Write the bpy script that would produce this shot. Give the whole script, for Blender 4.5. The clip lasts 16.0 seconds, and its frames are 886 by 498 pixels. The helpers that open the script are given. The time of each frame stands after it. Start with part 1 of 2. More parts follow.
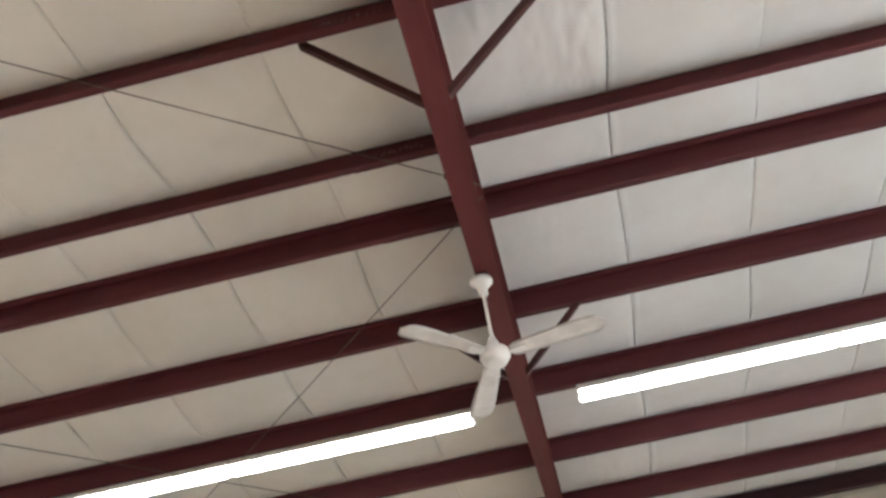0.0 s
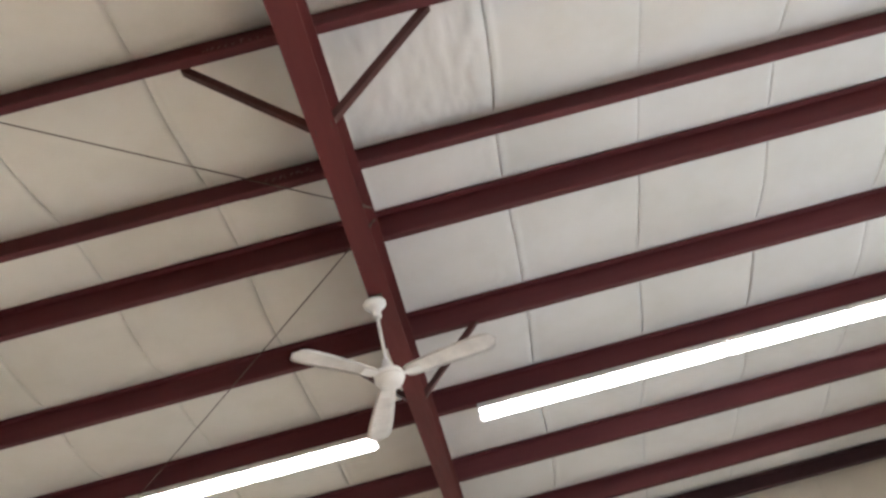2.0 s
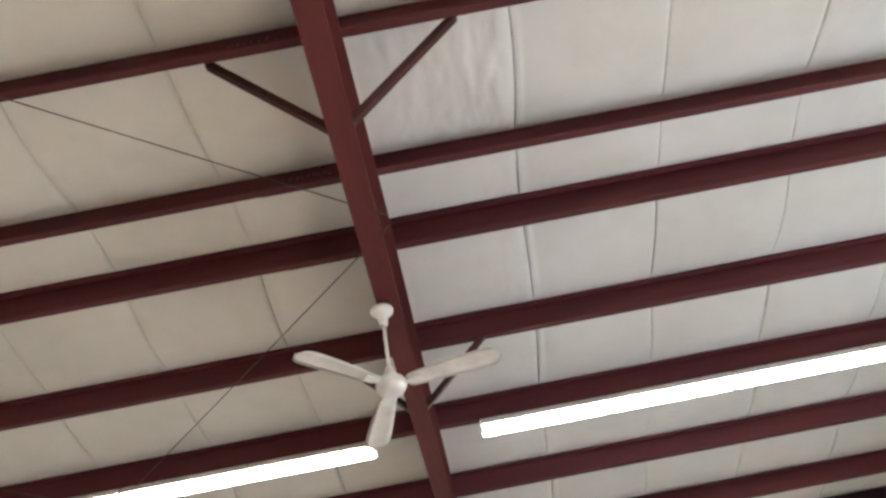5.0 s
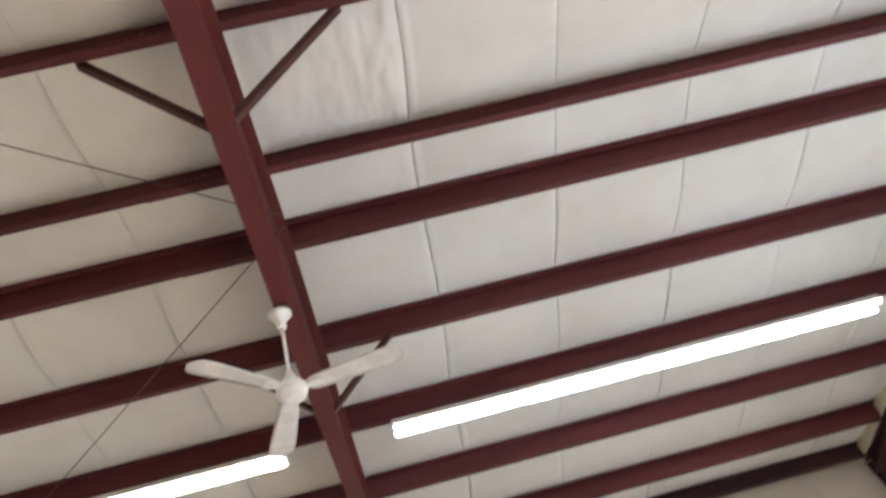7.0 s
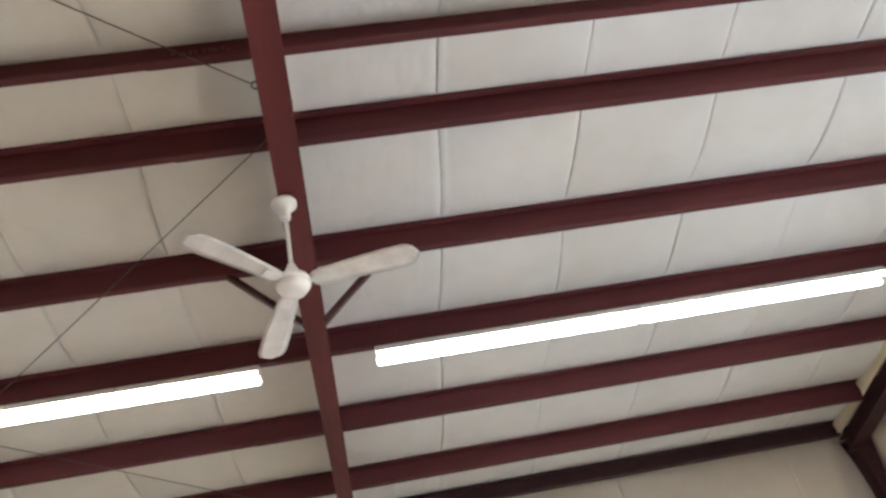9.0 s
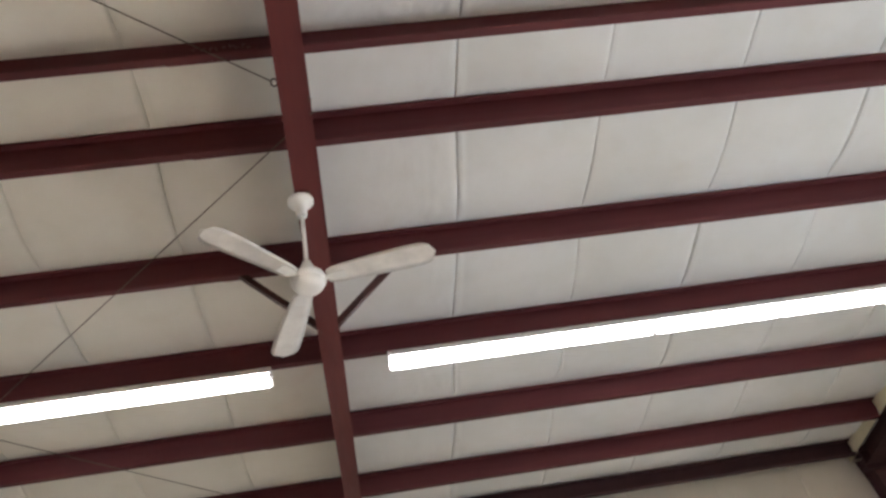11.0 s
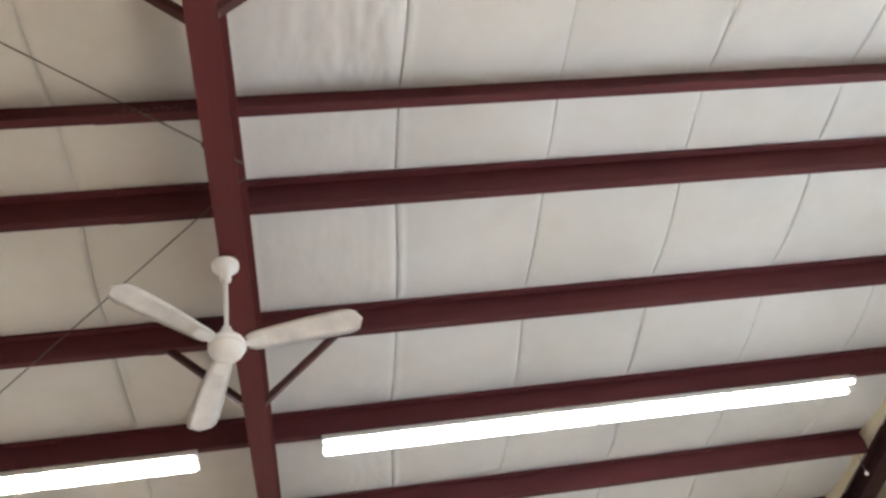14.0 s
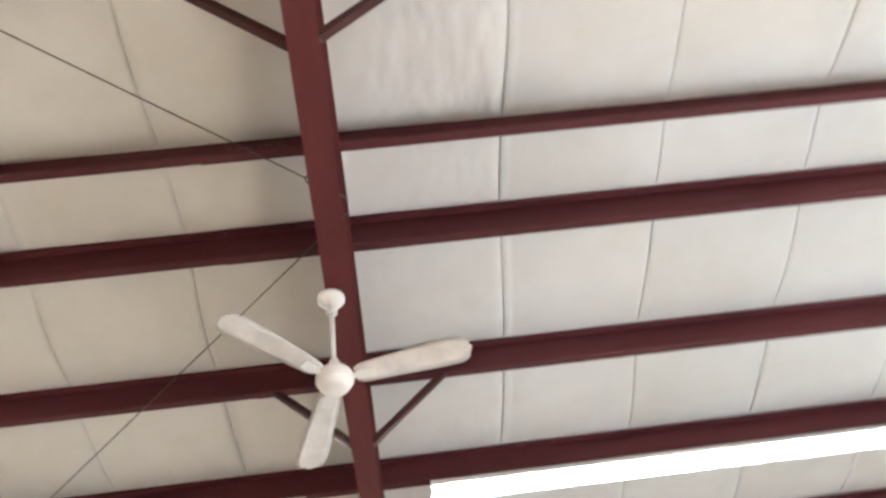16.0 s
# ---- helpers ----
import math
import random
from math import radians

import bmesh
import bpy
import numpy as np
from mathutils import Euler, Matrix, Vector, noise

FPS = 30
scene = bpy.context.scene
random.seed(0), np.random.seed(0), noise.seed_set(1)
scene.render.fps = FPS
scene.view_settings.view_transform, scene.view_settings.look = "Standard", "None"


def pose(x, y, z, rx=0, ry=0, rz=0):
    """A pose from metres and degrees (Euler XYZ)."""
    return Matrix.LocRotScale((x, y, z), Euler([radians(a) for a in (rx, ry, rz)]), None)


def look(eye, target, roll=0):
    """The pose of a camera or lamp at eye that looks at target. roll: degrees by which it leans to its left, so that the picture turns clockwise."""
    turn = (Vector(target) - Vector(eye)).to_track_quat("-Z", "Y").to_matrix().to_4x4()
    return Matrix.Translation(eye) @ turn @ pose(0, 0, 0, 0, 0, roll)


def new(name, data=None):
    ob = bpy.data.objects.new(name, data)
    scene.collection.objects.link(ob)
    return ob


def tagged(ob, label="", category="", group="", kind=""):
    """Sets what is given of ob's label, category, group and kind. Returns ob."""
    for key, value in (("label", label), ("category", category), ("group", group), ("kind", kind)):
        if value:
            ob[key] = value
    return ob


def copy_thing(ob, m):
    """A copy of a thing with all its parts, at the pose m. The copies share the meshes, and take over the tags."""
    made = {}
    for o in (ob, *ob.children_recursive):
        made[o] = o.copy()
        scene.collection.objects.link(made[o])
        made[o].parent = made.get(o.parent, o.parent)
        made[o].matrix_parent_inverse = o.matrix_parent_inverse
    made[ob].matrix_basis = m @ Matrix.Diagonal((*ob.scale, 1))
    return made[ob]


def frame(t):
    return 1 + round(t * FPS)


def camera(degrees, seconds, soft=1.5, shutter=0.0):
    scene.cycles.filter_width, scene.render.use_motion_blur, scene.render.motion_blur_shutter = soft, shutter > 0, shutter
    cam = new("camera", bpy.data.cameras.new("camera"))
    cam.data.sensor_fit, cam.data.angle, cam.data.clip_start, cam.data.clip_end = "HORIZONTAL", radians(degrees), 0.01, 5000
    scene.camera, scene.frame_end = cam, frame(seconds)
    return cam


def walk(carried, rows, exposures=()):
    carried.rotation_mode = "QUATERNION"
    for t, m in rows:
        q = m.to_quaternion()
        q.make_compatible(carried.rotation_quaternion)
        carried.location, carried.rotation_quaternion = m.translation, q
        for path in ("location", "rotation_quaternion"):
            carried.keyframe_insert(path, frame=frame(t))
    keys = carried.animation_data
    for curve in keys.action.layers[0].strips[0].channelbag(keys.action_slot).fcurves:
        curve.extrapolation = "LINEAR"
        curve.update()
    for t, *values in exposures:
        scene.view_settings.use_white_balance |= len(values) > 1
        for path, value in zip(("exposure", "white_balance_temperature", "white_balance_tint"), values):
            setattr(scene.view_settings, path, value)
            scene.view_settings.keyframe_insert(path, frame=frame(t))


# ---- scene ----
cam = camera(51.22, 16.0, soft=2.7, shutter=0.5)

Z0 = 5.45                      # underside of the rafter at the ridge
PATH = [
    (0.0, pose(0.274, -4.888, 1.645, 130.38, 6.88, 12.18)),
    (0.2, pose(0.306, -4.882, 1.630, 129.92, 6.61, 11.88)),
    (0.5, pose(0.355, -4.874, 1.607, 131.20, 11.42, 9.94)),
    (0.8, pose(0.350, -4.890, 1.588, 131.71, 13.68, 9.01)),
    (1.0, pose(0.347, -4.900, 1.575, 132.22, 13.72, 9.18)),
    (1.2, pose(0.359, -4.899, 1.598, 132.06, 13.27, 8.61)),
    (1.5, pose(0.376, -4.898, 1.633, 131.87, 12.89, 8.55)),
    (1.8, pose(0.381, -4.891, 1.608, 131.26, 12.17, 8.99)),
    (2.0, pose(0.385, -4.886, 1.591, 131.38, 11.80, 9.02)),
    (2.2, pose(0.388, -4.890, 1.592, 131.67, 11.79, 8.58)),
    (2.5, pose(0.393, -4.897, 1.593, 132.12, 10.80, 7.11)),
    (2.8, pose(0.385, -4.896, 1.578, 131.48, 11.85, 8.26)),
    (3.0, pose(0.379, -4.896, 1.568, 131.47, 11.69, 8.91)),
    (3.2, pose(0.367, -4.878, 1.588, 131.40, 10.59, 8.66)),
    (3.5, pose(0.349, -4.852, 1.618, 131.02, 9.64, 7.46)),
    (3.7, pose(0.344, -4.845, 1.626, 131.52, 9.61, 6.84)),
    (5.8, pose(0.481, -4.839, 1.565, 131.99, 7.48, 7.45)),
    (6.0, pose(0.498, -4.819, 1.572, 132.08, 7.47, 6.90)),
    (6.2, pose(0.544, -4.767, 1.590, 132.73, 7.58, 4.13)),
    (6.5, pose(0.613, -4.688, 1.618, 133.61, 13.34, 4.05)),
    (6.8, pose(0.558, -4.699, 1.629, 132.62, 13.56, 4.44)),
    (7.0, pose(0.521, -4.706, 1.636, 131.59, 13.73, 5.06)),
    (7.2, pose(0.471, -4.668, 1.614, 130.15, 14.47, 5.78)),
    (7.5, pose(0.396, -4.612, 1.582, 129.08, 12.05, 4.62)),
    (7.8, pose(0.338, -4.486, 1.612, 129.79, 10.11, 4.54)),
    (8.0, pose(0.299, -4.402, 1.632, 129.95, 8.68, 4.21)),
    (8.2, pose(0.251, -4.320, 1.633, 129.27, 8.93, 3.19)),
    (8.5, pose(0.179, -4.197, 1.634, 127.78, 10.72, 0.52)),
    (8.8, pose(0.152, -4.157, 1.672, 128.38, 10.35, -0.95)),
    (9.0, pose(0.134, -4.130, 1.698, 128.45, 11.07, -0.63)),
    (9.2, pose(0.127, -4.120, 1.700, 128.23, 11.02, -0.89)),
    (11.3, pose(0.106, -4.036, 1.655, 129.40, 9.50, -0.91)),
    (11.5, pose(0.105, -4.031, 1.652, 129.33, 9.44, -1.07)),
    (11.8, pose(0.103, -4.044, 1.645, 129.52, 9.10, -1.05)),
    (12.0, pose(0.102, -4.053, 1.640, 129.85, 8.43, -1.53)),
    (12.2, pose(0.113, -4.059, 1.653, 129.77, 8.28, -1.89)),
    (12.5, pose(0.129, -4.068, 1.673, 128.47, 8.35, -4.25)),
    (12.8, pose(0.131, -4.051, 1.650, 128.32, 8.86, -5.50)),
    (13.0, pose(0.132, -4.039, 1.635, 127.73, 10.18, -5.01)),
    (13.2, pose(0.154, -4.004, 1.617, 127.00, 10.48, -6.33)),
    (13.5, pose(0.187, -3.952, 1.590, 130.60, 10.41, -4.90)),
    (13.7, pose(0.225, -3.888, 1.607, 133.60, 10.15, -3.57)),
    (14.0, pose(0.281, -3.791, 1.632, 135.09, 10.22, -3.52)),
    (14.2, pose(0.267, -3.761, 1.656, 133.74, 12.06, -4.87)),
    (14.5, pose(0.245, -3.717, 1.692, 134.30, 12.13, -4.29)),
    (14.8, pose(0.226, -3.660, 1.670, 136.60, 9.19, -1.03)),
    (15.0, pose(0.213, -3.622, 1.656, 137.99, 8.26, 1.68)),
    (15.2, pose(0.217, -3.574, 1.656, 138.74, 6.55, 4.31)),
    (15.5, pose(0.223, -3.501, 1.655, 138.57, 6.46, 4.52)),
    (15.8, pose(0.229, -3.533, 1.648, 139.00, 8.81, 4.06)),
    (16.0, pose(0.233, -3.554, 1.644, 139.52, 6.98, 1.96)),
]
EXPOSURES = [(0.0, 4.47), (0.5, 4.51), (3.5, 4.50), (6.0, 4.48), (6.5, 4.83), (7.0, 4.65), (7.5, 4.58), (8.0, 4.58), (8.5, 4.55), (9.0, 4.54),
             (11.5, 4.35), (12.0, 4.38), (12.5, 4.36), (13.5, 4.36), (14.0, 4.55), (14.5, 4.31), (15.0, 4.83), (15.5, 4.90), (16.0, 4.95)]
walk(cam, PATH, EXPOSURES)

# ---- world: the building is closed, only a faint sky outside ----
world = bpy.data.worlds.new("world")
scene.world = world
world.use_nodes = True
wn = world.node_tree.nodes
sky = wn.new("ShaderNodeTexSky")
sky.sky_type = "NISHITA"
sky.sun_disc = False
SUN = radians(46)              # height of the sun
sky.sun_elevation, sky.sun_rotation = SUN, radians(180)
world.node_tree.links.new(sky.outputs[0], wn["Background"].inputs[0])
wn["Background"].inputs[1].default_value = 0.05

TUBE = 1.0                   # glow of the fluorescent tubes
DOOR = (-2.2, 1.8, 4.3, 0.0)   # open doorway in the gable: from y, to y, head, sill

sky_light = bpy.data.lights.new("doorway_sky", "AREA")
sky_light.shape, sky_light.size, sky_light.size_y = "RECTANGLE", DOOR[1] - DOOR[0], DOOR[2]
sky_light.energy, sky_light.color = 8.5, (0.79, 0.90, 1.0)
sky_ob = new("doorway_sky", sky_light)
sky_ob.matrix_world = look((6.60, (DOOR[0] + DOOR[1]) / 2, DOOR[2] / 2), (0.0, (DOOR[0] + DOOR[1]) / 2, DOOR[2] / 2))

# both unseen; the left one is added only to brighten the ceiling there
SUN_OPENINGS = [(1.5, 2.7, 4.15, 2.2), (-8.5, -7.1, 4.15, 2.0)]   # openings behind the camera: from x, to x, head, sill
sun_light = bpy.data.lights.new("sun", "SUN")
sun_light.energy, sun_light.angle, sun_light.color = 5.0, radians(0.5), (1.0, 0.985, 0.95)
sun_ob = new("sun", sun_light)
sun_ob.matrix_world = look((0.0, -20.0, 20.0 * math.tan(SUN)), (0.6, 0.0, 0.0))

# ---- plan ----
SLOPE, RISE = 0.075, 0.039     # roof falls from the ridge; the rafter's soffit rises a little
ZP = Z0 + 0.896                # underside of the purlins at the ridge
PH, PF = 0.212, 0.063          # purlin depth and flange
PURLINS = [-5.22, -4.03, -2.82, -1.622, -0.379, 0.361, 1.598, 2.786, 4.030, 5.217]
EAVE = 6.095
SEAM0, ROLL = 0.030, 1.0615     # seams of the insulation rolls
XL, XR, YN, YF = -12.4, 6.42, -6.27, 6.27


def zbot(y):
    return ZP - SLOPE * abs(y)


def zsoffit(y):
    return Z0 + RISE * abs(y)


# ---- materials ----
def material(name):
    m = bpy.data.materials.new(name)
    m.use_nodes = True
    nt = m.node_tree
    return m, nt, nt.nodes["Principled BSDF"], nt.nodes.new("ShaderNodeTexCoord")


def noise_tex(nt, co, scale, detail=4.0, rough=0.55, stretch=None):
    src = co.outputs["Object"]
    if stretch:
        mp = nt.nodes.new("ShaderNodeMapping")
        mp.inputs["Scale"].default_value = stretch
        nt.links.new(src, mp.inputs["Vector"])
        src = mp.outputs[0]
    n = nt.nodes.new("ShaderNodeTexNoise")
    n.inputs["Scale"].default_value = scale
    n.inputs["Detail"].default_value = detail
    n.inputs["Roughness"].default_value = rough
    nt.links.new(src, n.inputs["Vector"])
    return n.outputs["Fac"]


def ramp(nt, fac, stops):
    r = nt.nodes.new("ShaderNodeValToRGB")
    els = r.color_ramp.elements
    while len(els) < len(stops):
        els.new(0.5)
    for e, (p, c) in zip(els, stops):
        e.position, e.color = p, (*c, 1.0)
    nt.links.new(fac, r.inputs[0])
    return r.outputs[0]


def mix(nt, a, b, fac, mode="MIX"):
    n = nt.nodes.new("ShaderNodeMix")
    n.data_type, n.blend_type = "RGBA", mode
    for sock, v in ((n.inputs[0], fac), (n.inputs[6], a), (n.inputs[7], b)):
        if isinstance(v, (int, float)):
            sock.default_value = v
        elif isinstance(v, tuple):
            sock.default_value = (*v, 1.0)
        else:
            nt.links.new(v, sock)
    return n.outputs[2]


def bump(nt, bsdf, height, strength, distance=0.01, chain=None):
    b = nt.nodes.new("ShaderNodeBump")
    b.inputs["Strength"].default_value = strength
    b.inputs["Distance"].default_value = distance
    nt.links.new(height, b.inputs["Height"])
    if chain is not None:
        nt.links.new(chain, b.inputs["Normal"])
    nt.links.new(b.outputs[0], bsdf.inputs["Normal"])
    return b.outputs[0]


def red_paint(name, base, stretch):
    m, nt, p, co = material(name)
    big = noise_tex(nt, co, 1.3, 5, 0.6, stretch)
    fine = noise_tex(nt, co, 38.0, 3, 0.6)
    dust = noise_tex(nt, co, 6.0, 6, 0.7, stretch)
    dark = tuple(c * 0.72 for c in base)
    light = tuple(c * 1.22 for c in base)
    col = ramp(nt, big, [(0.3, dark), (0.55, base), (0.75, light)])
    spots = ramp(nt, dust, [(0.56, (0, 0, 0)), (0.78, (1, 1, 1))])
    sc = nt.nodes.new("ShaderNodeMath")
    sc.operation = "MULTIPLY"
    nt.links.new(spots, sc.inputs[0])
    sc.inputs[1].default_value = 0.12
    col = mix(nt, col, (base[0] * 1.5, base[0] * 0.62, base[0] * 0.58), sc.outputs[0])
    nt.links.new(col, p.inputs["Base Color"])
    rr = ramp(nt, dust, [(0.3, (0.50, 0.50, 0.50)), (0.7, (0.68, 0.68, 0.68))])
    nt.links.new(rr, p.inputs["Roughness"])
    p.inputs["Specular IOR Level"].default_value = 0.32
    c1 = bump(nt, p, fine, 0.12, 0.002)
    bump(nt, p, big, 0.15, 0.01, c1)
    return m


def vinyl(name, base, wrinkle=0.28, stretch=(4.0, 1.6, 3.0), relief=0.012):
    m, nt, p, co = material(name)
    big = noise_tex(nt, co, 0.55, 4, 0.55)
    mid = noise_tex(nt, co, 3.2, 5, 0.6)
    crease = noise_tex(nt, co, 1.0, 3, 0.5, stretch)
    fine = noise_tex(nt, co, 90.0, 2, 0.5)
    dirt = tuple(c * k for c, k in zip(base, (0.895, 0.88, 0.845)))
    col = ramp(nt, big, [(0.32, dirt), (0.62, base)])
    grime = ramp(nt, mid, [(0.25, (0.95, 0.945, 0.93)), (0.55, (1, 1, 1))])
    col = mix(nt, col, grime, 1.0, "MULTIPLY")
    nt.links.new(col, p.inputs["Base Color"])
    p.inputs["Roughness"].default_value = 0.52
    p.inputs["Specular IOR Level"].default_value = 0.35
    c1 = bump(nt, p, fine, 0.06, 0.002)
    c2 = bump(nt, p, crease, wrinkle, relief, c1)
    bump(nt, p, mid, 0.2, 0.014, c2)
    return m


def plain(name, base, rough=0.5, metal=0.0, scale=14.0, vary=0.12, relief=0.06):
    m, nt, p, co = material(name)
    n = noise_tex(nt, co, scale, 4, 0.6)
    lo, hi = tuple(c * (1 - vary) for c in base), tuple(min(1.0, c * (1 + vary)) for c in base)
    nt.links.new(ramp(nt, n, [(0.3, lo), (0.7, hi)]), p.inputs["Base Color"])
    p.inputs["Roughness"].default_value, p.inputs["Metallic"].default_value = rough, metal
    bump(nt, p, n, relief, 0.003)
    return m


RED = red_paint("red_oxide_paint", (0.105, 0.0245, 0.0278), (0.35, 3.0, 3.0))
RED_RAFTER = red_paint("red_oxide_paint_rafter", (0.120, 0.0240, 0.0235), (3.0, 0.35, 3.0))
BRACE_PAINT = red_paint("brown_red_paint", (0.070, 0.0225, 0.0185), (1.2, 1.2, 1.2))
# eave and gable frame steel: the shade there is darkened into the paint
RED_SHADED = red_paint("red_oxide_paint_shaded", (0.053, 0.0205, 0.0230), (1.2, 1.2, 1.2))
VINYL = vinyl("white_vinyl_facing", (0.794, 0.806, 0.800))
# same vinyl, with the warmer light left of the rafter tinted in
VINYL_WARM_LIT = vinyl("warm_lit_vinyl_facing", (0.818, 0.808, 0.748))
VINYL_CRUMPLED = vinyl("crumpled_vinyl_facing", (0.800, 0.806, 0.797), 0.6, (5.0, 3.0, 3.0), 0.016)
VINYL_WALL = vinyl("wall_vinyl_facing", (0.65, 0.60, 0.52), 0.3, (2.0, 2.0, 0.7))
VINYL_END = vinyl("yellowed_vinyl_facing", (0.90, 0.84, 0.65), 0.3, (2.0, 2.0, 0.7))
FAN_WHITE = plain("white_fan_enamel", (0.80, 0.80, 0.78), 0.35, vary=0.03, relief=0.02)
BLADE = plain("dusty_white_blade", (0.72, 0.70, 0.67), 0.45, scale=7.0, vary=0.15, relief=0.04)
HOUSING = plain("white_fixture_enamel", (0.80, 0.79, 0.77), 0.4, vary=0.04, relief=0.02)
STEEL = plain("dull_steel_rod", (0.11, 0.085, 0.065), 0.6, 0.3, 30.0, 0.3)
BRIGHT = plain("galvanised_steel", (0.45, 0.44, 0.42), 0.4, 0.8, 30.0, 0.2)
MARK = plain("chalk_mark", (0.22, 0.125, 0.12), 0.8, vary=0.2)
DARK = plain("dark_olive_box", (0.035, 0.032, 0.02), 0.6, vary=0.2)
# for two unseen walls: tan chosen to warm the light they bounce
WARM_BOUNCE = plain("warm_bounce_tan", (0.42, 0.31, 0.20), 0.7, scale=1.5, vary=0.15)
CONCRETE = plain("worn_concrete", (0.50, 0.434, 0.376), 0.75, scale=2.2, vary=0.18, relief=0.12)
SHEET = plain("galvanised_sheet", (0.5, 0.5, 0.5), 0.5, 0.6)

GLOW = bpy.data.materials.new("fluorescent_tube")
GLOW.use_nodes = True
gn = GLOW.node_tree.nodes
gp = gn["Principled BSDF"]
gp.inputs["Base Color"].default_value = (0.9, 0.9, 0.9, 1)
gp.inputs["Emission Color"].default_value = (0.97, 0.96, 1.0, 1)
gp.inputs["Emission Strength"].default_value = TUBE


# ---- mesh helpers ----
def add_box(bm, x0, x1, y0, y1, z0, z1):
    v = [bm.verts.new(c) for c in ((x0, y0, z0), (x1, y0, z0), (x1, y1, z0), (x0, y1, z0),
                                   (x0, y0, z1), (x1, y0, z1), (x1, y1, z1), (x0, y1, z1))]
    for f in ((3, 2, 1, 0), (4, 5, 6, 7), (0, 1, 5, 4), (1, 2, 6, 5), (2, 3, 7, 6), (3, 0, 4, 7)):
        bm.faces.new([v[i] for i in f])
    return v


def add_prism(bm, loops):
    """Skin over a row of closed rings with caps at both ends."""
    rings = [[bm.verts.new(c) for c in ring] for ring in loops]
    n = len(rings[0])
    for a, b in zip(rings, rings[1:]):
        for i in range(n):
            bm.faces.new((a[i], a[(i + 1) % n], b[(i + 1) % n], b[i]))
    bm.faces.new(rings[0][::-1])
    bm.faces.new(rings[-1])
    return rings


def add_rod(bm, p, q, r, sides=8):
    p, q = Vector(p), Vector(q)
    d = (q - p).normalized()
    u = d.orthogonal().normalized()
    w = d.cross(u)
    ring = lambda c: [c + r * (math.cos(a) * u + math.sin(a) * w) for a in (2 * math.pi * i / sides for i in range(sides))]
    add_prism(bm, [ring(p), ring(q)])


def add_lathe(bm, centre, profile, sides=32):
    """Turned body: profile of (radius, height) from bottom to top."""
    c = Vector(centre)
    add_prism(bm, [[c + Vector((r * math.cos(2 * math.pi * i / sides), r * math.sin(2 * math.pi * i / sides), h))
                    for i in range(sides)] for r, h in profile])


def part(name, bm, mat, parent=None, label="", smooth=False):
    bmesh.ops.recalc_face_normals(bm, faces=bm.faces)
    me = bpy.data.meshes.new(name)
    bm.to_mesh(me)
    bm.free()
    me.materials.append(mat)
    if smooth:
        for f in me.polygons:
            f.use_smooth = True
    ob = new(name, me)
    if parent is not None:
        ob.parent = parent
    if label:
        ob["label"] = label
    return ob


def empty(name, at=(0, 0, 0)):
    ob = new(name)
    ob.location = at
    return ob


def sheared_box(x0, x1, y0, y1, low, high, mat, name, parent=None, label="", n=1):
    """A bar along y whose lower and upper faces follow the heights low(y), high(y)."""
    bm = bmesh.new()
    rows = []
    for i in range(n + 1):
        y = y0 + (y1 - y0) * i / n
        rows.append([(x0, y, low(y)), (x1, y, low(y)), (x1, y, high(y)), (x0, y, high(y))])
    add_prism(bm, rows)
    return part(name, bm, mat, parent, label)


# ---- structure: floor, walls, roof, ceiling ----
bm = bmesh.new()
add_box(bm, XL - 0.2, XR + 0.2, YN - 0.2, YF + 0.2, -0.15, 0.0)
tagged(part("floor", bm, CONCRETE), "worn grey concrete slab of the hall", "floor", kind="structure")


def wall_facing(name, axis, at, lo, hi, height, mat, label, seams, girts, out, openings=(), ridge=False):
    """A wall faced with billowing insulation between its girts, with a standing fold at each seam. out: -1 or 1, the way to the outside."""
    cuts = sorted([lo, hi] + [s + o for s in seams for o in (-0.2, -0.1, -0.03, -0.008, 0.0, 0.008, 0.03, 0.1, 0.2) if lo < s + o < hi]
                  + [lo + (hi - lo) * i / 30 for i in range(1, 30)] + [u for d in openings for u in d[:2]])
    lev = [0.0] + list(girts) + [height]
    zs = sorted({round(a + (b - a) * i / 8, 4) for a, b in zip(lev, lev[1:]) for i in range(9)} | {z for d in openings for z in d[2:]})
    verts, faces = [], []
    for u in cuts:
        near = min([abs(u - s) for s in seams] + [9.0])
        groove = (-0.040 if ridge else 0.0015) * max(0.0, 1 - near / (0.03 if ridge else 0.01))
        for z in zs:
            a = max(g for g in lev if g <= z + 1e-6)
            b = min([g for g in lev if g > z + 1e-6] + [height + 1e-6])
            w = min(1.0, (z - a) / max(b - a, 0.01))
            swell = (0.10 if ridge else 0.05) * 4 * w * (1 - w) * (0.6 + 0.4 * math.sin(u * 2.1 + 1.0)) * min(1.0, near / 0.3 + (0.1 if ridge else 0.8))
            d = at + out * (groove - swell)
            verts.append((u, d, z) if axis == "y" else (d, u, z))
    n = len(zs)
    for i in range(len(cuts) - 1):
        for j in range(n - 1):
            if any(d[0] - 1e-6 <= cuts[i] < d[1] - 1e-6 and d[3] - 1e-6 <= zs[j] < d[2] - 1e-6 for d in openings):
                continue
            faces.append((i * n + j, (i + 1) * n + j, (i + 1) * n + j + 1, i * n + j + 1))
    me = bpy.data.meshes.new(name)
    me.from_pydata(verts, [], faces)
    me.materials.append(mat)
    for f in me.polygons:
        f.use_smooth = True
    ob = new(name, me)
    mod = ob.modifiers.new("thickness", "SOLIDIFY")
    mod.thickness, mod.offset = 0.10, 0.0
    return tagged(ob, label, "wall", kind="structure")


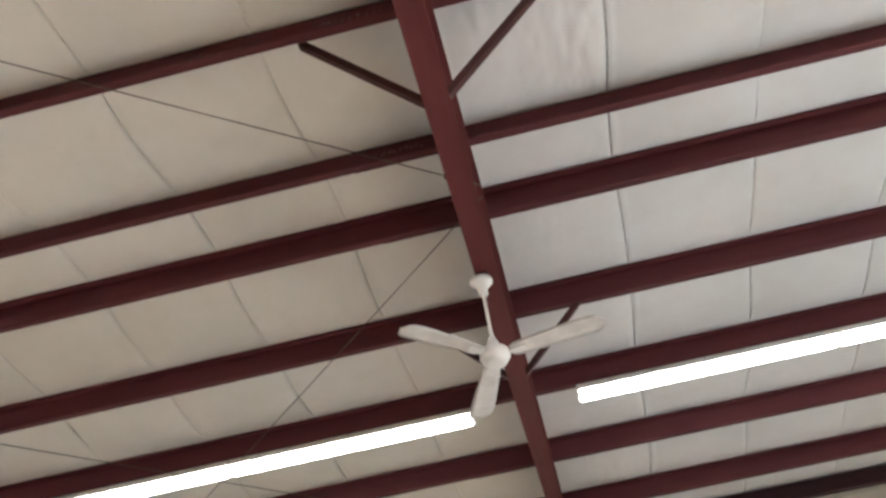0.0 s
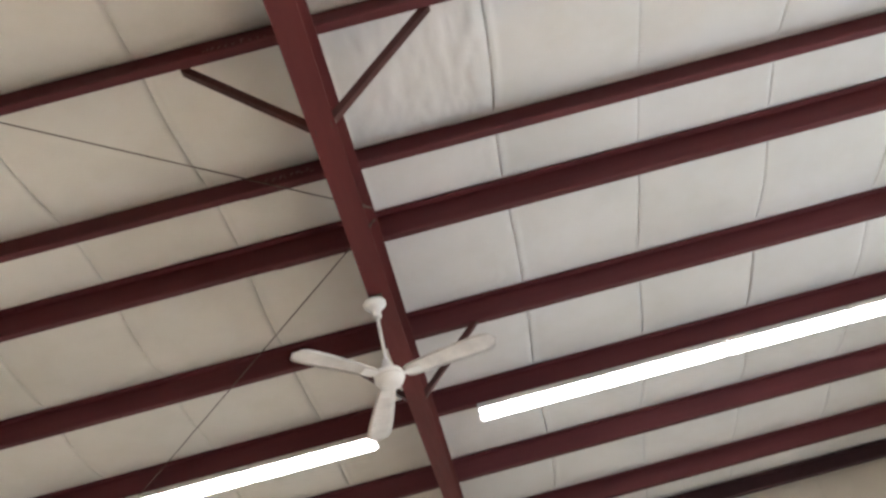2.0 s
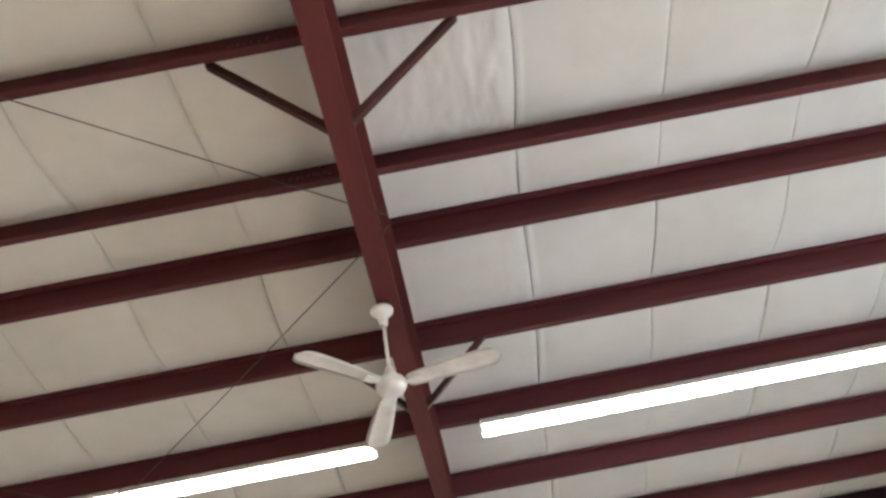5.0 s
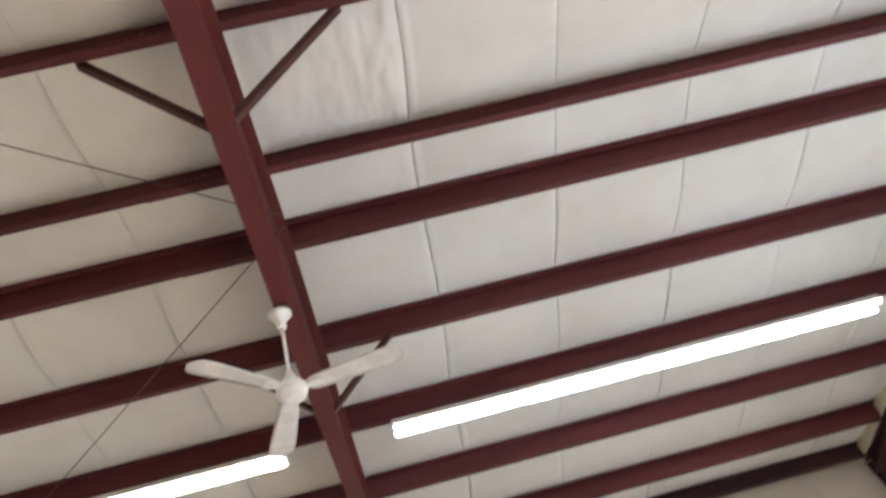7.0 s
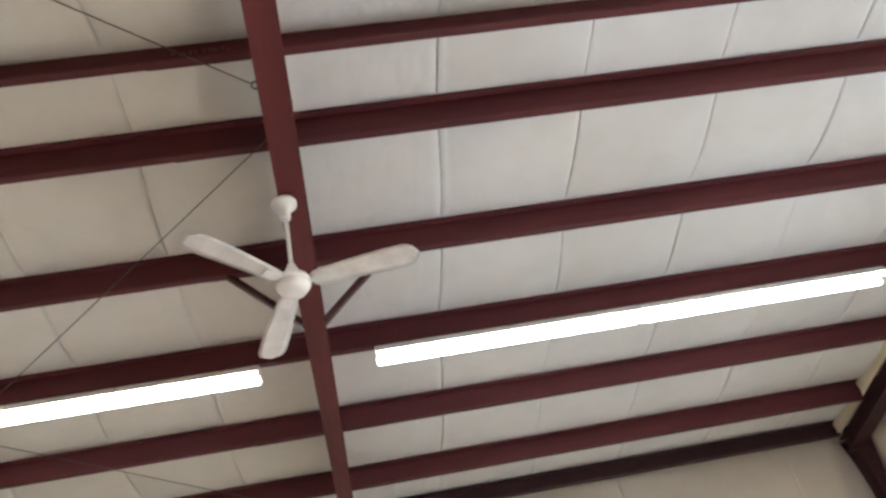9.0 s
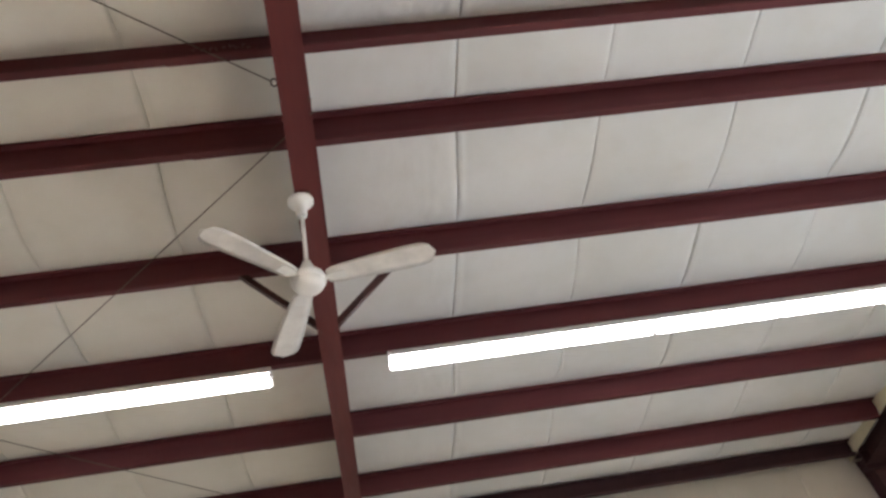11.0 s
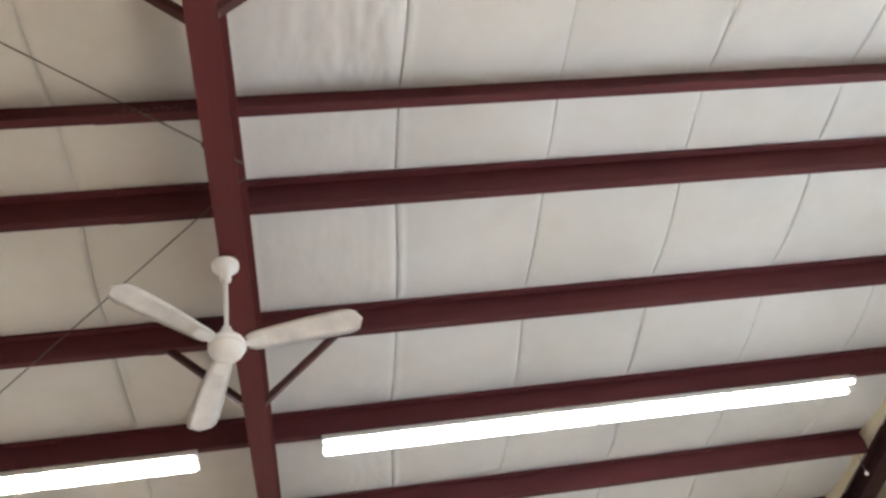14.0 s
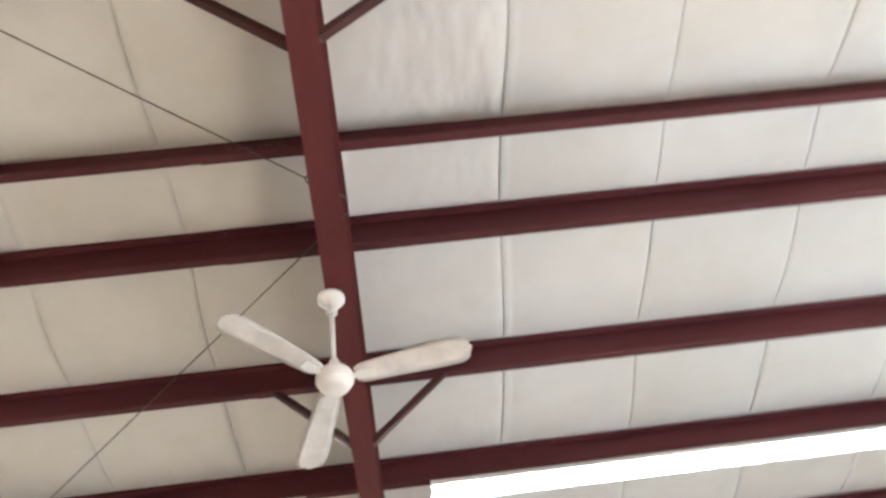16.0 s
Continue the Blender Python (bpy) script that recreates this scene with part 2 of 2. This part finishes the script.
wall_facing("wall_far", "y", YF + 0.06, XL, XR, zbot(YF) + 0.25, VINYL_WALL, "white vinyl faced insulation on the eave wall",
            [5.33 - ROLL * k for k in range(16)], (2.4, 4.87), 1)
wall_facing("wall_near", "y", YN - 0.06, XL, XR, zbot(YN) + 0.25, WARM_BOUNCE, "unseen wall behind, coloured tan to warm the bounced light",
            [], (2.4, 4.87), -1, SUN_OPENINGS)
wall_facing("wall_right", "x", XR + 0.06, YN, YF, 6.75, VINYL_END, "yellowed vinyl faced insulation on the gable wall",
            [5.63 - 1.09 * k for k in range(11)], (2.4, 4.87), 1, [DOOR], True)
wall_facing("wall_left", "x", XL - 0.06, YN, YF, 6.75, WARM_BOUNCE, "unseen closing wall, coloured tan to warm the bounced light",
            [], (2.4, 4.87), -1)


def ceiling_mesh():
    offs = [0.0, 0.004, 0.009, 0.015, 0.03, 0.045, 0.052, 0.08, 0.16, 0.3, 0.5, 0.7, 0.84, 0.92, 0.965, 0.9900, 0.9962]
    xs = []
    k0 = int(math.floor((XL - SEAM0) / ROLL))
    for k in range(k0, 8):
        for o in (offs[:7] + [0.08 + 0.02 * i for i in range(44)] + offs[-2:] if k == 0 else offs):
            x = SEAM0 + ROLL * (k + (o / ROLL if o < 0.06 else o))
            if XL - 0.05 < x < XR + 0.1:
                xs.append((x, k, x - SEAM0 - ROLL * k))
    lines = [YN] + [y for y in PURLINS] + [EAVE, YF]
    ys = []
    for a, b in zip(lines, lines[1:]):
        # the facing lies flat over a purlin's upper flange and sags from its edge
        c = a + (PF + 0.004 if a < 0 else 0.0)
        d = b - (PF + 0.004 if 0 < b < YF else 0.0)
        ys.append((a, a, c, d))
        if c > a:
            ys.append((c - 0.002, a, c, d))
        for i in range(1 if c == a else 0, 32):
            u = 0.5 - 0.5 * math.cos(math.pi * i / 32)
            ys.append((c + (d - c) * u, a, c, d))
        if d < b:
            ys.append((d, a, c, d))
    ys.append((YF, lines[-2], lines[-2], YF))
    rng = random.Random(5)
    strong = {k: (1.25 if k < 1 else 1.0 if k == 1 else rng.uniform(0.3, 0.65)) for k in range(k0 - 1, 10)}
    deep = {(k, a): 0.85 + 0.4 * rng.random() for k in range(k0 - 1, 9) for a in lines}
    bend = {k: rng.uniform(-1, 1) for k in range(k0 - 1, 9)}
    verts, faces = [], []
    for x, k, v in xs:
        for y, bay, a, b in ys:
            z = ZP + PH + 0.006 - SLOPE * math.sqrt(y * y + 0.01)
            w = min(1.0, max(0.0, (y - a) / (b - a)))
            span = min(1.0, (b - a) / 1.2)
            t = v / ROLL
            full = 4 * w * (1 - w)
            sag = 0.062 * span * deep[k, bay] * full ** 0.8
            pillow = 0.030 * span * full * (4 * t * (1 - t)) ** 0.6
            e = min(v, ROLL - v)
            crease = 0.026 * max(0.0, 1 - e / 0.007)
            tab = (-0.005 if k == 1 else -0.002) if 0.008 < v < 0.047 else 0.0
            wob = 0.014 * math.sin(y * 2.3 + 2 * bend[k]) * (1 - t) + 0.014 * math.sin(y * 2.3 + 2 * bend[k + 1]) * t
            wr = 0.004 * noise.noise((x * 5, y * 1.4, 3.0)) * full + 0.012 * noise.noise((x * 1.7, y * 1.9, 8.0)) * full
            if k == 0 and 0.07 < v:
                # slack facing puckered in short folds, most of them towards the seam
                bow = 0.6 * noise.noise((x * 2.0, y * 1.6, 5.0))
                fold = noise.noise((x * 8.5 + bow, y * 2.6 + 2.0 * bow, 21.0))
                small = noise.noise((x * 23.0 + 2.0 * bow, y * 11.0, 33.0))
                ease = min(1.0, (v - 0.07) / 0.1) * min(1.0, (ROLL - v) / 0.06)
                wr -= (0.35 + 0.65 * t * t) * (1.7 if y < -0.38 else 0.38) * ease * min(1.0, 2.5 * full) * (0.020 * abs(fold) + 0.0075 * small)
            if 0 < e < 0.06:
                wr += 0.005 * noise.noise((k * 7.0, y * 9.0, 1.0)) * full
            verts.append((x + wob, y, z - sag - pillow + (crease + tab) * strong[k if v < ROLL / 2 else k + 1] * min(1.0, 4 * full + 0.15) + wr))
    n = len(ys)
    for i in range(len(xs) - 1):
        for j in range(n - 1):
            faces.append((i * n + j, i * n + j + 1, (i + 1) * n + j + 1, (i + 1) * n + j))
    me = bpy.data.meshes.new("ceiling")
    me.from_pydata(verts, [], faces)
    me.materials.append(VINYL)
    me.materials.append(VINYL_CRUMPLED)
    me.materials.append(VINYL_WARM_LIT)
    for f in me.polygons:
        f.use_smooth = True
        roll = xs[f.index // (n - 1)][1]
        f.material_index = 1 if roll == 0 else 2 if roll < 0 else 0   # warm light on the left rolls is put into their colour
    return new("ceiling", me)


tagged(ceiling_mesh(), "white vinyl faced roof insulation sagging between purlins, left rolls tinted for warm light", "ceiling", kind="structure")
bm = bmesh.new()
zr = lambda y: ZP + PH + 0.12 - SLOPE * abs(y)
add_prism(bm, [[(XL - 0.2, y, zr(y)), (XR + 0.3, y, zr(y)), (XR + 0.3, y, zr(y) + 0.05), (XL - 0.2, y, zr(y) + 0.05)]
               for y in (YN - 0.3, 0.0, YF + 0.3)])
tagged(part("roof", bm, SHEET), "galvanised sheet roof over the insulation", "roof", kind="structure")

# drape of facing that closes the roof's edge at the gable
for sgn, y0, y1 in ((1, 0.03, YF), (-1, -0.03, YN)):
    bm = bmesh.new()
    rows = []
    for i in range(25):
        y = y0 + (y1 - y0) * i / 24
        top, low = zbot(y) + PH - 0.02, zbot(y) + 0.012
        b = 0.012 * math.sin(i * 1.3)
        rows.append([(6.000 + b * 0.4, y, top), (6.014 + b * 0.4, y, (top + low) / 2), (6.012, y, low + 0.012), (5.998, y, low), (6.002, y, low - 0.004),
                     (6.022, y, low + 0.010), (6.024 + b * 0.4, y, (top + low) / 2), (6.010 + b * 0.4, y, top)])
    add_prism(bm, rows)
    tagged(part("edge_drape", bm, VINYL_END, smooth=True), "yellowed vinyl edge strip folded down to the gable rafter", "insulation edge", kind="structure")


# ---- steel ----
def purlin(y, kind="purlin"):
    """Cold-formed Z: the upper flange looks up the slope, the lower flange down it."""
    s = 1 if y > 0 else -1
    zb = zbot(y)
    th, lip = 0.004, 0.022
    ob = empty("purlin", (0, y, zb))
    for name, x0, x1, g in (("left_span", XL, 0.75, 0.0), ("right_span", -0.76, 6.33, 0.005)):
        # the right span laps outside the left one over the rafter
        f, z0, z1, o = PF + g * 0.6, -g, PH - 0.001 * (g > 0), -g * 0.7 * s
        prof = [(s * f, z0 + lip), (s * f, z0 + 0.005), (s * (f - 0.005), z0), (o + 0.006 * s, z0), (o, z0 + 0.006), (o, z1 - 0.005), (o - s * 0.005, z1),
                (-s * f, z1), (-s * f, z1 - lip), (-s * (f - th), z1 - lip), (-s * (f - th), z1 - th), (o + s * th, z1 - th),
                (o + s * th, z0 + th), (s * (f - th), z0 + th), (s * (f - th), z0 + lip)]
        bm = bmesh.new()
        add_prism(bm, [[(x, p, z) for p, z in prof] for x in (x0, x0 + 0.02, (x0 + x1) / 2, x1 - 0.02, x1)])
        part(name, bm, RED, ob)
    return tagged(ob, "dark red painted steel Z purlin lapped over the rafter", "purlin", "roof purlins")


for y in PURLINS:
    purlin(y)

for y, s in ((EAVE, 1), (-EAVE, -1)):
    # a C section open to the hall: both flanges look inwards and end in a lip
    zb, h, f = zbot(y) + 0.010, 0.197, -0.078 * s
    prof = [(0, 0), (f + 0.006 * s, 0), (f, 0.006), (f, 0.022), (f + 0.004 * s, 0.022), (f + 0.004 * s, 0.004), (-0.004 * s, 0.004), (-0.004 * s, h - 0.004),
            (f + 0.004 * s, h - 0.004), (f + 0.004 * s, h - 0.022), (f, h - 0.022), (f, h - 0.006), (f + 0.006 * s, h), (0, h)]
    ob = empty("eave_strut", (0, y, zb))
    for name, x0, x1 in (("left_span", XL, -0.002), ("right_span", 0.002, 6.012)):
        bm = bmesh.new()
        add_prism(bm, [[(x, p, z) for p, z in prof] for x in (x0, x1)])
        part(name, bm, RED_SHADED, ob)
    tagged(ob, "steel eave strut on top of the wall, shade darkened into its paint", "eave strut", "eave struts")


def rafter(xc, half, low, high, label, lim=6.13, mat=RED_RAFTER, trim=0.0):
    """Welded I section in two halves that meet at the ridge."""
    ob = empty("rafter", (0, 0, 0))
    tf = 0.012
    for y0, y1 in ((0.0, lim), (0.0, -lim)):
        sheared_box(xc - half, xc + half - trim, y0, y1, low, lambda y: low(y) + tf, mat, "bottom_flange", ob)
        sheared_box(xc - 0.004, xc + 0.004, y0, y1, lambda y: low(y) + tf, lambda y: high(y) - tf, mat, "web", ob)
        sheared_box(xc - half, xc + half - trim * 0.5, y0, y1, lambda y: high(y) - tf, high, mat, "top_flange", ob)
    return tagged(ob, label, "rafter", "roof rafters")


top_line = lambda y: zbot(y) - 0.003
main_rafter = rafter(0.0, 0.081, zsoffit, top_line, "red painted tapered steel I-beam rafter carrying the purlins", trim=0.010)
rafter(-6.14, 0.081, zsoffit, top_line, "red painted tapered steel I-beam rafter carrying the purlins")
rafter(6.117, 0.102, lambda y: zbot(y) - 0.192, top_line, "steel end rafter along the gable wall, shade darkened into its paint", mat=RED_SHADED)


def flange_brace(y, ytop, x1, s):
    """Angle from the rafter's bottom flange up to the purlin's underside."""
    a = Vector((s * 0.070, y, zsoffit(y) + 0.018))
    b = Vector((s * x1, ytop, zbot(ytop) - 0.008))
    d = (b - a).normalized()
    side = Vector((0, 1, 0))
    up = d.cross(side).normalized()
    if up.z < 0:
        up = -up
    L, t = 0.046, 0.005
    prof = [(-L / 2, 0), (L / 2, 0), (L / 2, t), (-L / 2 + t, t), (-L / 2 + t, L), (-L / 2, L)]
    bm = bmesh.new()
    add_prism(bm, [[c + side * p + up * q for p, q in prof] for c in (a - d * 0.03, b + d * 0.02)])
    ob = part("flange_brace", bm, BRACE_PAINT)
    for c in (a, b):
        bm = bmesh.new()
        add_rod(bm, c - up * 0.006, c + up * 0.012, 0.011, 6)
        part("bolt", bm, STEEL, ob)
    return tagged(ob, "dark brown steel angle brace from rafter flange to purlin", "brace", "flange braces")


flange_brace(-1.535, -1.60, 0.750, 1)
flange_brace(-1.505, -1.585, 0.750, -1)
for s in (1, -1):
    flange_brace(1.47, 1.63, 0.632, s)


def brace_rod(a, b, label, eye=0.035, stub=True):
    """Round diagonal tie: hooks into an eye at the rafter's web and comes out behind as a threaded end."""
    a, b = Vector(a), Vector(b)
    d = (b - a).normalized()
    ob = empty("brace_rod", a)
    bm = bmesh.new()
    n = 12
    pts = [a + d * (eye + 0.018) + (b - a - d * (eye + 0.018)) * (i / n) - Vector((0, 0, 0.012 * 4 * (i / n) * (1 - i / n))) for i in range(n + 1)]
    u = d.orthogonal().normalized()
    w = d.cross(u)
    add_prism(bm, [[p - a + 0.0042 * (math.cos(t) * u + math.sin(t) * w) for t in (2 * math.pi * i / 6 for i in range(6))] for p in pts])
    part("rod", bm, STEEL, ob)
    if eye:
        bm = bmesh.new()
        c = d * eye
        rings = []
        for i in range(14):
            t = 2 * math.pi * i / 14
            o = c + 0.022 * (math.cos(t) * d + math.sin(t) * w)
            rings.append([o + 0.006 * (math.cos(k) * (math.cos(t) * d + math.sin(t) * w) + math.sin(k) * u) for k in (0, 1.57, 3.14, 4.71)])
        vs = [[bm.verts.new(p) for p in r] for r in rings]
        for i in range(14):
            for j in range(4):
                bm.faces.new((vs[i][j], vs[i][(j + 1) % 4], vs[(i + 1) % 14][(j + 1) % 4], vs[(i + 1) % 14][j]))
        part("eye", bm, STEEL, ob)
    if stub:
        bm = bmesh.new()
        add_rod(bm, -d * 0.13, d * (eye - 0.020), 0.007, 6)
        add_rod(bm, -d * 0.065, -d * 0.045, 0.016, 6)
        part("threaded_end", bm, STEEL, ob)
    return tagged(ob, label, "brace rod", "roof tie rods")


brace_rod((-0.02, -0.245, 6.13), (-6.13, -5.15, 6.02), "thin dark steel diagonal tie rod hooked into an eye", eye=0.138)
brace_rod((-0.02, 0.020, 6.11), (-6.13, 5.93, 6.06), "thin dark steel diagonal tie rod under the purlins")
brace_rod((-0.02, 6.080, 6.00), (-6.13, 0.10, 6.11), "thin dark steel diagonal tie rod under the purlins", stub=False)

# corner column, wall girts, hook at the gable
column = empty("corner_column", (6.20, 6.10, 0.0))
zt = zbot(6.1) - 0.018
taper = [(6.155, 6.275, 0.0), (6.150, 6.280, zt - 0.62), (6.110, 6.305, zt - 0.30), (6.045, 6.340, zt)]
for name, y0, y1, inset in (("front_flange", 5.985, 5.997, 0.0), ("back_flange", 6.208, 6.220, 0.0), ("web", 5.997, 6.208, 0.055)):
    bm = bmesh.new()
    add_prism(bm, [[(x - 6.20, y - 6.10, z) for x, y in ((x0 + inset, y0), (x1 - inset, y0), (x1 - inset, y1), (x0 + inset, y1))] for x0, x1, z in taper])
    part(name, bm, RED_SHADED, column)
bm = bmesh.new()
add_box(bm, -0.186, 0.080, -0.150, -0.1155, zt - 0.215, zt + 0.090)
part("knee_plate", bm, RED_SHADED, column)
tagged(column, "tapered steel corner column, shade darkened into its paint", "column")
for z, y0 in ((2.4, DOOR[1] + 0.05), (4.745, -6.05)):
    bm = bmesh.new()
    prof = [(6.22, z), (6.22, z + 0.06), (6.224, z + 0.06), (6.224, z + 0.005), (6.40, z + 0.005), (6.40, z)]
    add_prism(bm, [[(a, y, b) for a, b in prof] for y in (y0, 5.98)])
    tagged(part("wall_girt", bm, RED), "dark red steel girt on the gable wall", "girt", "wall girts")

# ---- fluorescent strip lights ----
LY = 2.834


def strip_light(x0, y):
    """Twin-lamp strip, two lamps in line, under the purlin."""
    z = zbot(LY) - 0.045
    ob = empty("strip_light", (x0, y, z))
    L = 2.434
    bm = bmesh.new()
    prof = [(-0.122, -0.060), (-0.112, -0.018), (-0.060, 0.006), (0.060, 0.006), (0.112, -0.018), (0.122, -0.060), (0.119, -0.060), (0.109, -0.020),
            (0.034, -0.010), (0.022, -0.030), (-0.022, -0.030), (-0.034, -0.010), (-0.109, -0.020), (-0.119, -0.060)]
    add_prism(bm, [[(x, a, b) for a, b in prof] for x in (0.004, L)])
    part("housing", bm, HOUSING, ob)
    for k in range(2):
        for s in (1, -1):
            bm = bmesh.new()
            a = 0.020 + k * 1.204
            add_rod(bm, (a, s * 0.076, -0.059), (a + 1.186, s * 0.076, -0.059), 0.0215, 12)
            tube = part("tube", bm, GLOW, ob, "glowing white fluorescent tube", smooth=False)
    for x in (0.010, 1.203, 1.225, L - 0.018):
        for s in (1, -1):
            bm = bmesh.new()
            add_box(bm, x - 0.008, x + 0.012, s * 0.076 - 0.017, s * 0.076 + 0.017, -0.079, -0.012)
            part("lamp_holder", bm, HOUSING, ob)
    bm = bmesh.new()
    body = [(-0.052, 0.005), (-0.056, 0.034), (-0.050, 0.040), (0.050, 0.040), (0.056, 0.034), (0.052, 0.005)]
    add_prism(bm, [[(x, a, b) for a, b in body] for x in (0.004, 0.012, L - 0.010, L - 0.002)])
    part("channel", bm, HOUSING, ob)
    for x in (0.30, 1.20, 2.10):
        bm = bmesh.new()
        add_box(bm, x, x + 0.035, -0.030, 0.030, 0.039, 0.0448)
        add_box(bm, x + 0.010, x + 0.025, -0.064, -0.056, 0.008, 0.032)
        part("mounting_clip", bm, BRIGHT, ob)
    return tagged(ob, "lit white twin-tube fluorescent strip light under a purlin", "strip light", "strip lights")


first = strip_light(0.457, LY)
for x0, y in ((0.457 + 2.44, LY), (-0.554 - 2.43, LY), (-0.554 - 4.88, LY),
              # unseen rows overhead and behind, added as fill to light the hall
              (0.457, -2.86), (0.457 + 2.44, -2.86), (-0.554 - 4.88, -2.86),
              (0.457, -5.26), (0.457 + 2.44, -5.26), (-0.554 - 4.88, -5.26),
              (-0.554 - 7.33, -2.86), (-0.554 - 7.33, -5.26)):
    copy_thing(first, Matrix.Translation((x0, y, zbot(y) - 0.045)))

# ---- ceiling fan ----
FX, FY, HUB = -0.050, -0.041, Z0 - 0.658


def ceiling_fan(turn_deg, reach):
    ob = empty("ceiling_fan", (FX, FY, HUB))
    top = 0.6595 - 0.053
    bm = bmesh.new()
    add_box(bm, -0.028, 0.060, -0.022, 0.022, top + 0.039, top + 0.050)
    add_box(bm, -0.012, 0.012, -0.012, 0.012, top - 0.012, top + 0.039)
    part("hanger_clamp", bm, STEEL, ob)
    bm = bmesh.new()
    add_lathe(bm, (0, 0, 0), [(0.014, top - 0.128), (0.029, top - 0.125), (0.032, top - 0.112), (0.030, top - 0.100), (0.034, top - 0.074), (0.043, top - 0.050),
                              (0.060, top - 0.032), (0.071, top - 0.026), (0.0755, top - 0.020), (0.0755, top - 0.004), (0.070, top - 0.0005)])
    part("canopy", bm, FAN_WHITE, ob, smooth=True)
    bm = bmesh.new()
    add_rod(bm, (0, 0, 0.06), (0, 0, top - 0.11), 0.0125, 16)
    part("downrod", bm, FAN_WHITE, ob, smooth=True)
    bm = bmesh.new()
    add_lathe(bm, (0, 0, 0), [(0.014, 0.142), (0.024, 0.138), (0.028, 0.118), (0.036, 0.108), (0.040, 0.082), (0.050, 0.068), (0.052, 0.052)][::-1])
    part("coupling", bm, FAN_WHITE, ob, smooth=True)
    bm = bmesh.new()
    add_lathe(bm, (0, 0, 0), [(0.020, -0.060), (0.048, -0.058), (0.073, -0.047), (0.087, -0.026), (0.091, -0.010), (0.091, -0.004), (0.095, -0.002),
                              (0.097, 0.008), (0.097, 0.026), (0.089, 0.040), (0.062, 0.053), (0.034, 0.058)])
    motor = part("motor", bm, FAN_WHITE, ob, smooth=True)
    bm = bmesh.new()
    add_lathe(bm, (0, 0, 0), [(0.094, -0.006), (0.0985, -0.004), (0.0985, 0.002), (0.094, 0.004)])
    part("band", bm, HOUSING, motor, smooth=True)
    for k in range(3):
        a = radians(turn_deg + 120 * k)
        rot = Matrix.Rotation(a, 4, "Z")
        bm = bmesh.new()
        n = 22
        stations = []
        for i in range(n + 1):
            t = i / n
            r = 0.108 + (reach - 0.108) * t
            half = 0.058 + 0.029 * min(1.0, t * 1.5) ** 0.8
            if t < 0.06:
                half *= 0.72 + 0.28 * math.sqrt(t / 0.06)
            if t > 0.86:
                half *= math.sqrt(max(0.0, 1 - ((t - 0.86) / 0.14) ** 2)) * 0.97 + 0.03
            tilt = -radians(10 - 3 * t)
            lift = 0.006 - 0.020 * t * t
            ring = []
            for c, h in ((-1, 0.0), (-0.55, 0.006), (0, 0.009), (0.55, 0.006), (1, 0.0), (0.55, 0.003), (0, 0.006), (-0.55, 0.003)):
                p = Vector((r, c * half * math.cos(tilt), lift + c * half * math.sin(tilt) + h))
                ring.append(rot @ p)
            stations.append(ring)
        add_prism(bm, stations)
        blade = part("blade", bm, BLADE, ob, "dusty white metal fan blade", smooth=True)
        bm = bmesh.new()
        add_prism(bm, [[rot @ Vector(c) for c in ((r, -w, z), (r, w, z), (r, w, z + 0.006), (r, -w, z + 0.006))]
                       for r, w, z in ((0.07, 0.020, 0.000), (0.11, 0.020, -0.002), (0.14, 0.032, -0.004), (0.21, 0.028, -0.006))])
        part("blade_arm", bm, FAN_WHITE, blade)
    return tagged(ob, "white three-blade ceiling fan hanging from the rafter", "ceiling fan")


ceiling_fan(228.0, 0.715)

# ---- small things ----
def shop_mark(at, length, seed):
    marks = empty("shop_mark", at)
    rngm = random.Random(seed)
    x = 0.0
    while x < length:
        w = rngm.uniform(0.010, 0.028)
        bm = bmesh.new()
        lo, tall = rngm.uniform(-0.012, 0.006), rngm.uniform(0.018, 0.042)
        v = add_box(bm, x, x + rngm.uniform(0.004, 0.008), -0.0016, -0.0004, lo, lo + tall)
        lean = rngm.uniform(-0.02, 0.02)
        for c in v[4:]:
            c.co.x += lean
        if rngm.random() < 0.6:
            h = lo + rngm.uniform(0.0, tall)
            add_box(bm, x, x + w, -0.0018, -0.0003, h, h + rngm.uniform(0.004, 0.007))
        part("stroke", bm, MARK, marks)
        x += w + rngm.uniform(0.006, 0.035)
    tagged(marks, "faint rubbed chalk strokes on the purlin web", "marking")


shop_mark((-0.62, -1.6262, zbot(1.622) + 0.10), 0.40, 3)
shop_mark((-0.60, -0.3832, zbot(0.379) + 0.11), 0.36, 8)

bm = bmesh.new()
add_box(bm, 4.60, 4.90, 6.10, 6.26, 4.98, 5.17)
bmesh.ops.bevel(bm, geom=list(bm.edges), offset=0.012, segments=2, affect="EDGES")
tagged(part("wall_box", bm, DARK), "small dark olive box fixed to the eave wall", "box")

hook = empty("hook_wire", (5.900, 4.075, zbot(4.033) + 0.002))
bm = bmesh.new()
add_rod(bm, (0.0, 0, 0), (0.040, 0.090, -0.185), 0.004, 6)
part("wire", bm, BRIGHT, hook)
bm = bmesh.new()
bmesh.ops.create_icosphere(bm, subdivisions=2, radius=0.023, matrix=Matrix.Translation((0.042, 0.095, -0.195)))
part("knob", bm, HOUSING, hook, "white knob", smooth=True)
tagged(hook, "short wire with a white knob hanging at the gable", "hook")
